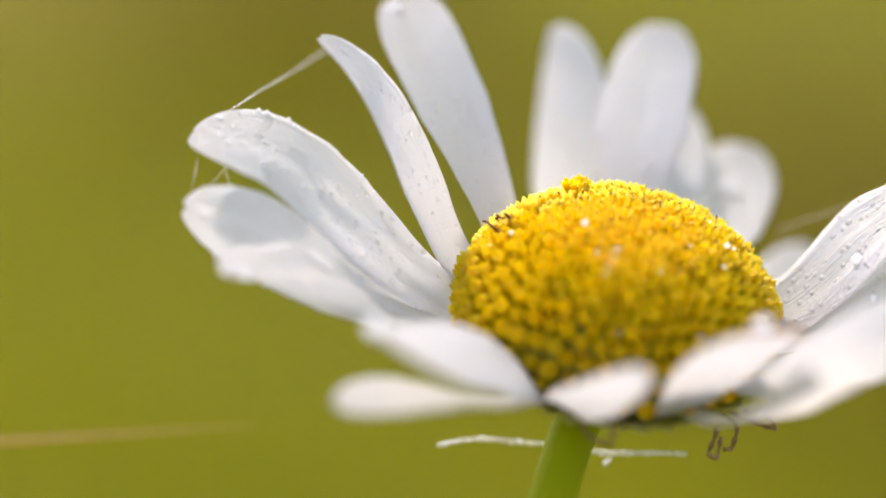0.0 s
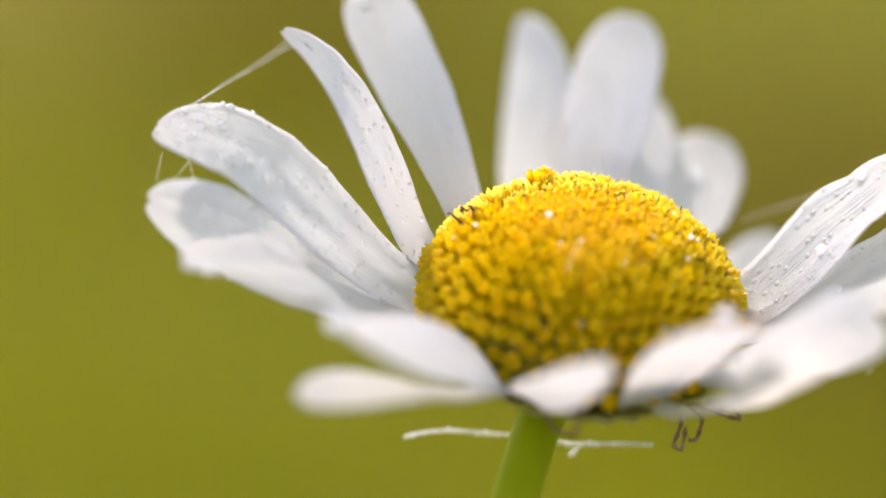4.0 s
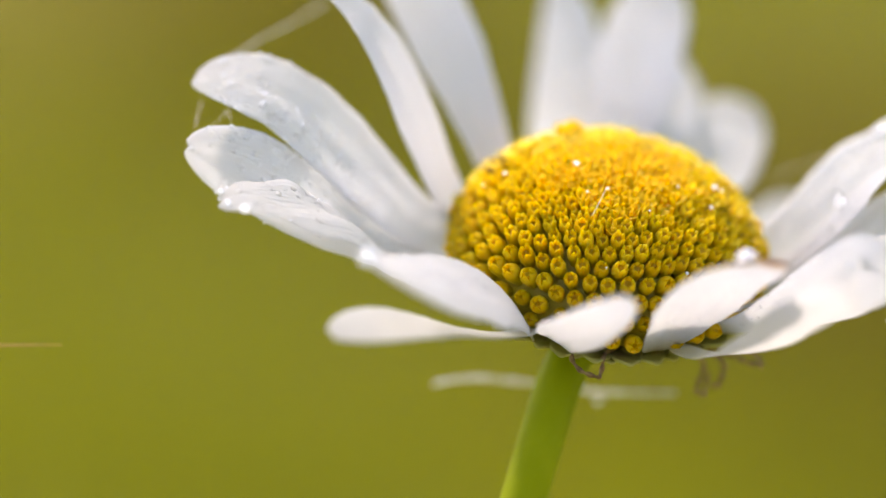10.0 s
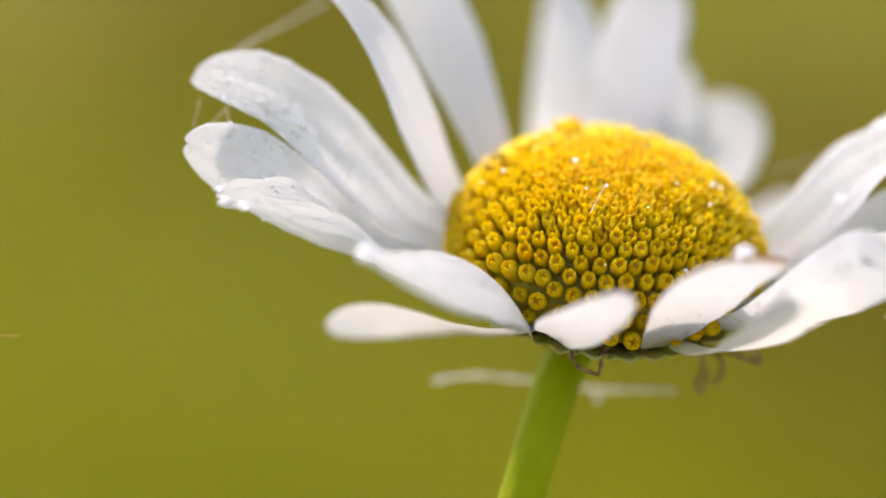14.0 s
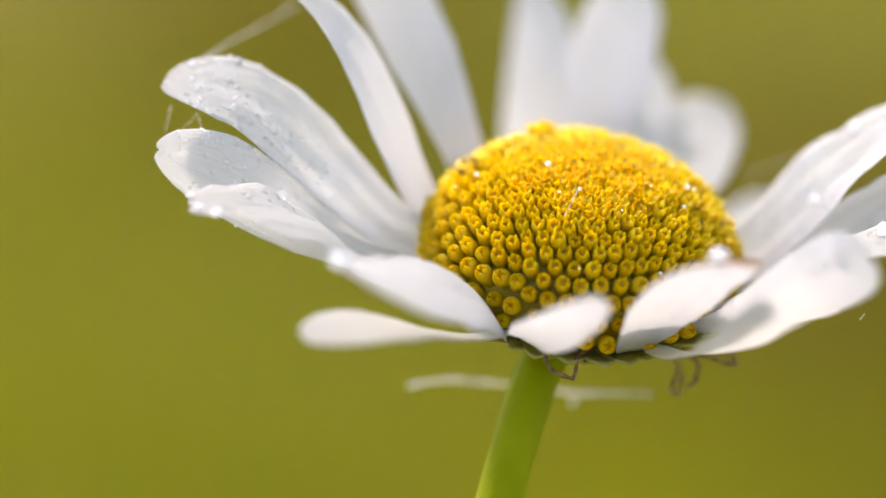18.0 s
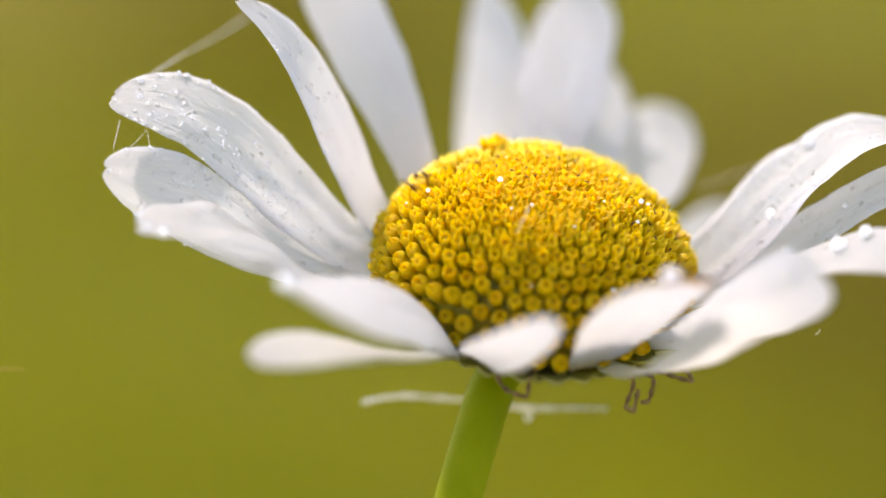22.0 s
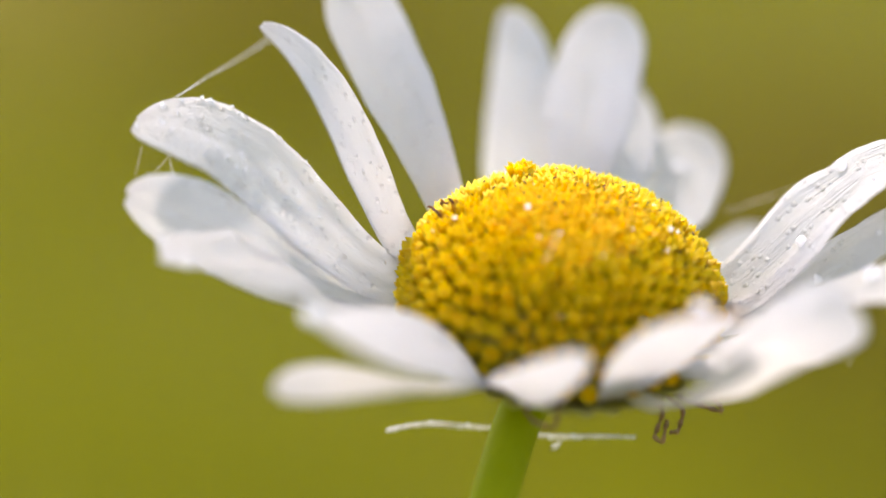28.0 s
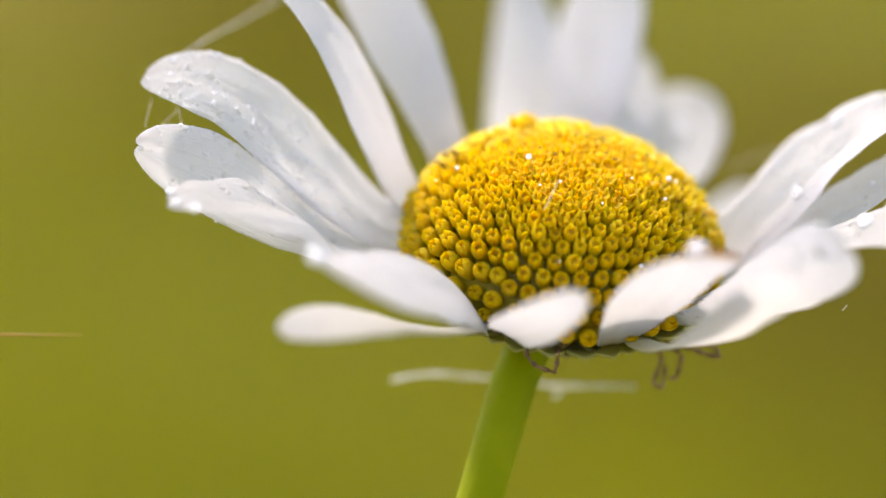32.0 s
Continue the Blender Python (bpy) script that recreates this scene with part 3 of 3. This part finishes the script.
for m in rng.sample(damp, 12):
    r = rng.choice((0.04, 0.05, 0.06, 0.08))
    ob = part("water_drop", DROPS[1], None, daisy)
    ob.matrix_basis = Matrix.Translation(m @ Vector((rng.uniform(-0.2, 0.2) * MM, rng.uniform(-0.2, 0.2) * MM, 1.1 * MM))) @ Matrix.Scale(r * MM, 4)
bm = bmesh.new()
aged = [m for m, kind, which in places if kind != "bud" and (m.translation.y > 0 or m.translation.x > 3.4 * MM)]
for m in rng.sample(aged, min(70, len(aged))):
    a, b = m @ Vector((rng.uniform(-0.3, 0.3) * MM, rng.uniform(-0.3, 0.3) * MM, 0.98 * MM)), Vector((rng.uniform(-1, 1), rng.uniform(-1, 1), rng.uniform(0.1, 1.0)))
    tube(bm, [a, a + b.normalized() * rng.uniform(0.10, 0.24) * MM], [0.04 * MM, 0.025 * MM], 5)
tagged(part("withered_anther_mass", bm, BROWN, daisy, "tiny withered brown anther tips"), kind="stuff")
bm = bmesh.new()
tube(bm, [q * MM for q in spline([(-1.3, -4.0, 4.6), (-1.14, -4.2, 5.3), (-0.88, -3.9, 5.95)], 5)], 0.018 * MM, 5)
part("plant_hair", bm, SILK, daisy, "pale plant hair lying on the disc")

# bracts under the head
def bract_mesh(seed):
    rng = random.Random(seed)
    bm = bmesh.new()
    rows = []
    length = rng.uniform(3.9, 4.6)
    for i in range(8):
        s = i / 7
        w = 0.86 * (1 - 0.15 * s) * (1 - max(0, (s - 0.6) / 0.42) ** 2) ** 0.5
        line = []
        for j in range(5):
            v = -1 + j / 2
            line.append(bm.verts.new((length * s * MM, v * w * MM, (-0.12 * (1 - v * v) + 0.22 * s * s) * MM)))
        rows.append(line)
    for u, v in zip(rows, rows[1:]):
        for j in range(4):
            bm.faces.new((u[j], v[j], v[j + 1], u[j + 1]))
    geo = bmesh.ops.extrude_face_region(bm, geom=bm.faces[:])
    bmesh.ops.translate(bm, vec=(0, 0, -0.12 * MM), verts=[g for g in geo["geom"] if isinstance(g, bmesh.types.BMVert)])
    bmesh.ops.recalc_face_normals(bm, faces=bm.faces)
    return mesh_of("bract", bm, BRACT)


SCALES = [bract_mesh(k) for k in range(4)]
for k in range(56):
    outer = k % 2
    a = 360 / 56 * k + rng.uniform(-3, 3)
    r = 3.2 if outer else 2.2
    ob = part("bract", SCALES[k % 4], None, daisy)
    ob.matrix_basis = pose(r * MM * math.cos(radians(a)), r * MM * math.sin(radians(a)), (-1.75 if outer else -2.3) * MM, 0, 0, a) @ pose(0, 0, 0, 0, -13 if outer else -15, 0)

# stem
STEM_LINE = [(-0.05, -0.13, -2.3), (-0.42, -0.78, -2.84), (-0.96, -2.04, -3.4), (-1.38, -3.15, -3.9), (-1.78, -4.39, -4.59), (-2.72, -7.8, -7.11), (-4.4, -13.6, -12.9), (-6.2, -19.6, -23), (-8.2, -24.5, -36)]
bm = bmesh.new()
line = [p * MM for p in spline(STEM_LINE, 6)]
tube(bm, line, [(1.25 - 0.25 * min(1.0, k / 12)) * MM for k in range(len(line))], 24)
part("stem", bm, STEM, daisy, "smooth bright green stem")
bm = bmesh.new()
tube(bm, [(0, 0, 0.36 * k / 10) for k in range(11)], [(1.15 - 0.03 * k) * MM for k in range(11)], 14)
lower_stem = part("lower_stem", bm, STEM, daisy, "green stem rising from the meadow")

# ---- spider under the flower ----
spider = tagged(new("spider"), "small brown spider clinging under the flower head", "spider")
bm = bmesh.new()
bmesh.ops.create_uvsphere(bm, u_segments=14, v_segments=10, radius=0.75 * MM)
for v in bm.verts:
    v.co = Vector((v.co.x * 1.35, v.co.y * 0.9, v.co.z * 0.75)) + Vector((3.2, -0.6, -2.9)) * MM
part("abdomen", bm, LEG, spider)
for pts in ([(3.2, -0.8, -2.7), (-0.9, -5.2, -1.2), (-1.54, -6.68, -0.85), (-1.2, -6.98, -1.27), (-0.75, -7.1, -1.42), (-0.25, -7.17, -1.5)],
            [(3.2, -0.8, -2.7), (0.4, -5.6, -0.9), (-0.16, -6.66, -0.66), (-0.20, -6.95, -1.1), (-0.28, -7.17, -1.5)],
            [(3.2, -0.8, -2.7), (4.3, -3.1, -2.6), (4.60, -3.27, -2.97), (4.46, -3.6, -3.5), (4.37, -3.83, -3.88), (4.69, -3.93, -4.0), (4.78, -3.6, -3.4), (4.82, -3.45, -3.2)],
            [(3.2, -0.8, -2.7), (5.0, -3.0, -2.5), (5.44, -3.24, -2.81), (5.40, -3.5, -3.2), (5.28, -3.71, -3.58), (4.97, -3.74, -3.64)],
            [(3.2, -0.8, -2.7), (5.4, -2.9, -2.4), (6.07, -3.12, -2.52), (6.6, -3.22, -2.62), (7.12, -3.3, -2.68)],
            [(3.2, -0.8, -2.7), (6.0, -2.9, -2.2), (6.7, -3.05, -2.25), (6.95, -3.15, -2.45), (7.10, -3.28, -2.66)]):
    bm = bmesh.new()
    sp = [p * MM for p in spline(pts, 5)]
    tube(bm, sp, [(0.095 + 0.032 * math.sin(k * 1.3)) * MM for k in range(len(sp))], 7)
    part("leg", bm, LEG, spider)


# ---- spider threads ----
def thread(label, strands, beads=0, seed=0, radius=0.03):
    """Silk strands as (points in mm, radius factor), with tiny beads of dew."""
    ob = tagged(new("spider_thread"), label, "spider thread", group="silk threads on the flower")
    rg = random.Random(seed)
    for pts in strands:
        bm = bmesh.new()
        sp = [p * MM for p in spline(pts, 10)]
        tube(bm, sp, [radius * MM * (1 + 0.35 * noise.noise((k * 0.8, seed, 0))) for k in range(len(sp))], 5)
        part("strand", bm, SILK, ob)
        for _ in range(beads):
            k = rg.randrange(len(sp))
            bead = part("water_drop", DROPS[0], None, ob)
            bead.matrix_basis = Matrix.Translation(sp[k]) @ Matrix.Scale(rg.uniform(1.8, 3.6) * radius * MM, 4)
    return ob


def beside(points, gap, seed):
    """A strand running loosely along a line of points."""
    rg = random.Random(seed)
    return [tuple(c + rg.uniform(-gap, gap) for c in p) for p in points]


LINE_TIPS = [(-17.19, 5.6, 4.9), (-15.75, 8.13, 4.57), (-14.3, 10.66, 4.23), (-12.87, 13.19, 3.9)]
LINE_STEM = [(-6.66, 0.78, -7.96), (-5.6, 0.85, -7.6), (-4.34, 0.91, -7.43), (-3.1, 0.85, -7.36), (-1.85, 0.79, -7.34), (0.65, 0.57, -7.36), (2.4, 0.5, -7.2), (3.99, 0.48, -7.02)]
THREADS = [
    thread("pale silk thread between two petal tips", [LINE_TIPS] + [beside(LINE_TIPS, 0.06, k) for k in range(3)], 10, 1, 0.012),
    thread("fine silk threads between two drooping petal tips", [[(-18.2, 3.06, 4.17), (-18.39, 1.12, 3.91)], [(-17.02, 2.84, 3.98), (-17.4, 1.9, 3.95), (-17.71, 1.15, 4.05)], [(-17.02, 2.84, 3.98), (-16.82, 1.14, 4.15)]], 0, 2, 0.010),
    thread("dewy silk thread stretched past the stem", [LINE_STEM] + [beside(LINE_STEM, 0.09, 5 + k) for k in range(3)] + [[(0.6, 0.5, -7.95), (0.75, 0.5, -7.75), (0.85, 0.5, -7.6)]], 10, 3, 0.030),
    thread("faint silk thread trailing behind the petals", [[(7.69, 9.51, -0.89), (10.5, 10.0, 0.25), (13.45, 10.45, 1.33)]], 0, 4, 0.016),
    thread("short fleck of silk hanging beside the petals", [[(11.83, -4.47, 1.01), (11.95, -4.40, 1.10), (12.03, -4.34, 1.23)]], 0, 6, 0.020),
]
stray_thread = tagged(new("spider_thread"), "loose straw-coloured thread drifting in the air", "spider thread", group="silk threads on the flower")
bm = bmesh.new()
sp = spline([(-0.030, 0, -0.0003), (-0.020, 0, 0.0002), (-0.010, 0, 0.0), (0.0, 0, 0.0)], 10)
tube(bm, sp, [0.18 * MM * min(1.0, 0.15 + 0.06 * (len(sp) - 1 - k)) for k in range(len(sp))], 6)
part("strand", bm, DRYSILK, stray_thread)

# ---- movement ----
HEAD = [
    (0.0, pose(0.007295, 0.222117, 0.377846, 23.417, 5.801, 3.321)),
    (0.5, pose(0.007468, 0.223160, 0.377985, 23.219, 5.810, 3.337)),
    (1.0, pose(0.007173, 0.224036, 0.378226, 23.190, 5.849, 3.308)),
    (1.5, pose(0.006469, 0.224658, 0.378600, 23.225, 5.653, 3.239)),
    (2.0, pose(0.005573, 0.224895, 0.378838, 23.286, 5.471, 3.192)),
    (2.5, pose(0.005063, 0.224695, 0.378942, 23.347, 5.346, 3.215)),
    (3.0, pose(0.005101, 0.223963, 0.378789, 23.439, 5.308, 3.222)),
    (3.5, pose(0.005475, 0.222933, 0.378425, 23.529, 5.412, 3.207)),
    (4.0, pose(0.005808, 0.222397, 0.378163, 23.607, 5.522, 3.230)),
    (4.5, pose(0.006110, 0.222347, 0.377986, 23.670, 5.648, 3.283)),
    (5.0, pose(0.006237, 0.222649, 0.377934, 23.682, 5.730, 3.304)),
    (5.5, pose(0.006044, 0.223172, 0.378044, 23.605, 5.711, 3.233)),
    (6.0, pose(0.005542, 0.223907, 0.378300, 23.438, 5.599, 3.062)),
    (6.5, pose(0.005353, 0.225053, 0.378600, 23.197, 5.523, 2.913)),
    (7.0, pose(0.005792, 0.226422, 0.378921, 22.824, 5.554, 2.782)),
    (7.5, pose(0.006738, 0.227617, 0.379113, 22.452, 5.824, 2.618)),
    (8.0, pose(0.007805, 0.228820, 0.379147, 22.220, 6.131, 2.492)),
    (8.5, pose(0.008633, 0.229721, 0.379153, 22.154, 6.381, 2.545)),
    (9.0, pose(0.008536, 0.229978, 0.379218, 22.394, 6.271, 2.577)),
    (9.5, pose(0.007874, 0.229728, 0.379137, 22.442, 6.297, 2.460)),
    (10.0, pose(0.007103, 0.228925, 0.379206, 22.545, 6.031, 2.596)),
    (10.5, pose(0.006607, 0.227822, 0.379071, 22.691, 5.796, 2.696)),
    (11.0, pose(0.006831, 0.227247, 0.378870, 22.796, 5.901, 2.709)),
    (11.5, pose(0.007328, 0.227134, 0.378758, 22.767, 6.012, 2.718)),
    (12.0, pose(0.007821, 0.227462, 0.378726, 22.705, 6.199, 2.598)),
    (12.5, pose(0.008116, 0.228281, 0.378819, 22.646, 6.264, 2.510)),
    (13.0, pose(0.008043, 0.228989, 0.378974, 22.555, 6.315, 2.382)),
    (13.5, pose(0.007632, 0.229128, 0.379164, 22.344, 6.148, 2.444)),
    (14.0, pose(0.007054, 0.228991, 0.379314, 22.372, 5.981, 2.469)),
    (14.5, pose(0.006785, 0.228714, 0.379323, 22.419, 5.812, 2.544)),
    (15.0, pose(0.006687, 0.228408, 0.379253, 22.498, 5.785, 2.526)),
    (15.5, pose(0.006740, 0.228041, 0.379101, 22.612, 5.887, 2.424)),
    (16.0, pose(0.006819, 0.227778, 0.378978, 22.689, 5.990, 2.344)),
    (16.5, pose(0.006802, 0.227783, 0.378996, 22.654, 5.966, 2.393)),
    (17.0, pose(0.006667, 0.228025, 0.379152, 22.511, 5.803, 2.580)),
    (17.5, pose(0.006164, 0.228042, 0.379238, 22.486, 5.700, 2.616)),
    (18.0, pose(0.005908, 0.227964, 0.379357, 22.493, 5.523, 2.758)),
    (18.5, pose(0.006082, 0.227787, 0.379258, 22.554, 5.632, 2.788)),
    (19.0, pose(0.006714, 0.227425, 0.378994, 22.666, 5.852, 2.671)),
    (19.5, pose(0.007615, 0.227189, 0.378725, 22.794, 6.164, 2.566)),
    (20.0, pose(0.008079, 0.226865, 0.378456, 22.932, 6.222, 2.594)),
    (20.5, pose(0.007873, 0.226750, 0.378414, 23.031, 6.255, 2.625)),
    (21.0, pose(0.006822, 0.226489, 0.378524, 23.008, 6.036, 2.722)),
    (21.5, pose(0.005279, 0.226120, 0.378845, 23.011, 5.545, 2.792)),
    (22.0, pose(0.003857, 0.225726, 0.379078, 23.074, 5.140, 2.810)),
    (22.5, pose(0.003293, 0.225287, 0.379241, 23.095, 4.928, 2.852)),
    (23.0, pose(0.003764, 0.224592, 0.378983, 23.226, 5.161, 2.901)),
    (23.5, pose(0.005052, 0.223769, 0.378511, 23.305, 5.471, 3.022)),
    (24.0, pose(0.006623, 0.223621, 0.378065, 23.433, 5.868, 3.060)),
    (24.5, pose(0.007633, 0.223318, 0.377668, 23.491, 6.127, 3.119)),
    (25.0, pose(0.007689, 0.223501, 0.377596, 23.510, 6.173, 3.192)),
    (25.5, pose(0.006850, 0.223863, 0.377839, 23.491, 5.992, 3.230)),
    (26.0, pose(0.005277, 0.224340, 0.378265, 23.314, 5.546, 3.151)),
    (26.5, pose(0.003860, 0.224376, 0.378748, 23.167, 5.164, 3.002)),
    (27.0, pose(0.003389, 0.224010, 0.378927, 23.190, 4.974, 2.900)),
    (27.5, pose(0.003922, 0.223183, 0.378789, 23.391, 4.979, 2.823)),
    (28.0, pose(0.004981, 0.222390, 0.378483, 23.619, 5.123, 2.758)),
    (28.5, pose(0.006085, 0.222124, 0.378154, 23.724, 5.351, 2.694)),
    (29.0, pose(0.007294, 0.222326, 0.377791, 23.716, 5.665, 2.609)),
    (29.5, pose(0.008171, 0.223023, 0.377655, 23.635, 5.865, 2.525)),
    (30.0, pose(0.008100, 0.224321, 0.378008, 23.435, 5.862, 2.509)),
    (30.5, pose(0.007215, 0.225614, 0.378545, 23.182, 5.622, 2.504)),
    (31.0, pose(0.006104, 0.226839, 0.379213, 22.950, 5.284, 2.449)),
    (31.5, pose(0.005412, 0.227499, 0.379622, 22.830, 5.209, 2.310)),
    (32.0, pose(0.005119, 0.227539, 0.379746, 22.637, 5.055, 2.344)),
]
DRIFT = [
    (0.0, pose(-0.007699, 0.212951, 0.375171, 0, -4.00, 0)),
    (1.0, pose(-0.011209, 0.213958, 0.375125, 0, -3.50, 0)),
    (2.0, pose(-0.016182, 0.215508, 0.375276, 0, -3.00, 0)),
    (3.0, pose(-0.019035, 0.217569, 0.375449, 0, -2.00, 0)),
    (4.5, pose(-0.018917, 0.217549, 0.375333, 0, -1.00, 0)),
    (6.0, pose(-0.016410, 0.217075, 0.375526, 0, 1.00, 0)),
    (7.5, pose(-0.014781, 0.219323, 0.376757, 0, -0.50, 0)),
    (9.0, pose(-0.015561, 0.220498, 0.377665, 0, -0.50, 0)),
    (11.0, pose(-0.016321, 0.219298, 0.376617, 0, -0.30, 0)),
    (13.0, pose(-0.017227, 0.220465, 0.377478, 0, -0.30, 0)),
    (15.0, pose(-0.018417, 0.220432, 0.377290, 0, -0.20, 0)),
    (17.0, pose(-0.019282, 0.219368, 0.377014, 0, 0.00, 0)),
    (18.5, pose(-0.018098, 0.219335, 0.376827, 0, 0.00, 0)),
    (20.0, pose(-0.017466, 0.218763, 0.376458, 0, 0.00, 0)),
    (23.0, pose(-0.017584, 0.218726, 0.376249, 0, 1.00, 0)),
    (26.0, pose(-0.015001, 0.217095, 0.375641, 0, -1.50, 0)),
    (27.5, pose(-0.017895, 0.216589, 0.375649, 0, -1.00, 0)),
    (29.0, pose(-0.019153, 0.217610, 0.375680, 0, -0.50, 0)),
    (30.0, pose(-0.017150, 0.219245, 0.376314, 0, -0.30, 0)),
    (31.0, pose(-0.015018, 0.219376, 0.377061, 0, -0.30, 0)),
    (32.0, pose(-0.015171, 0.219970, 0.377549, 0, 0.30, 0)),
]


def motions():
    for thing in [daisy, spider] + THREADS:
        walk(thing, HEAD)
    walk(stray_thread, DRIFT)
    # the lower stem reaches from its root in the ground to the moving upper stem
    top = Vector(STEM_LINE[-1]) * MM
    mid = HEAD[18][1] @ top
    foot = Vector((mid.x - 0.035, mid.y + 0.03, 0))
    foot = mid + (foot - mid).normalized() * 0.357
    rows = []
    for t, m in HEAD:
        base = m.inverted() @ foot
        rows.append((t, Matrix.Translation(base) @ (top - base).to_track_quat("Z", "Y").to_matrix().to_4x4()))
    walk(lower_stem, rows)


motions()
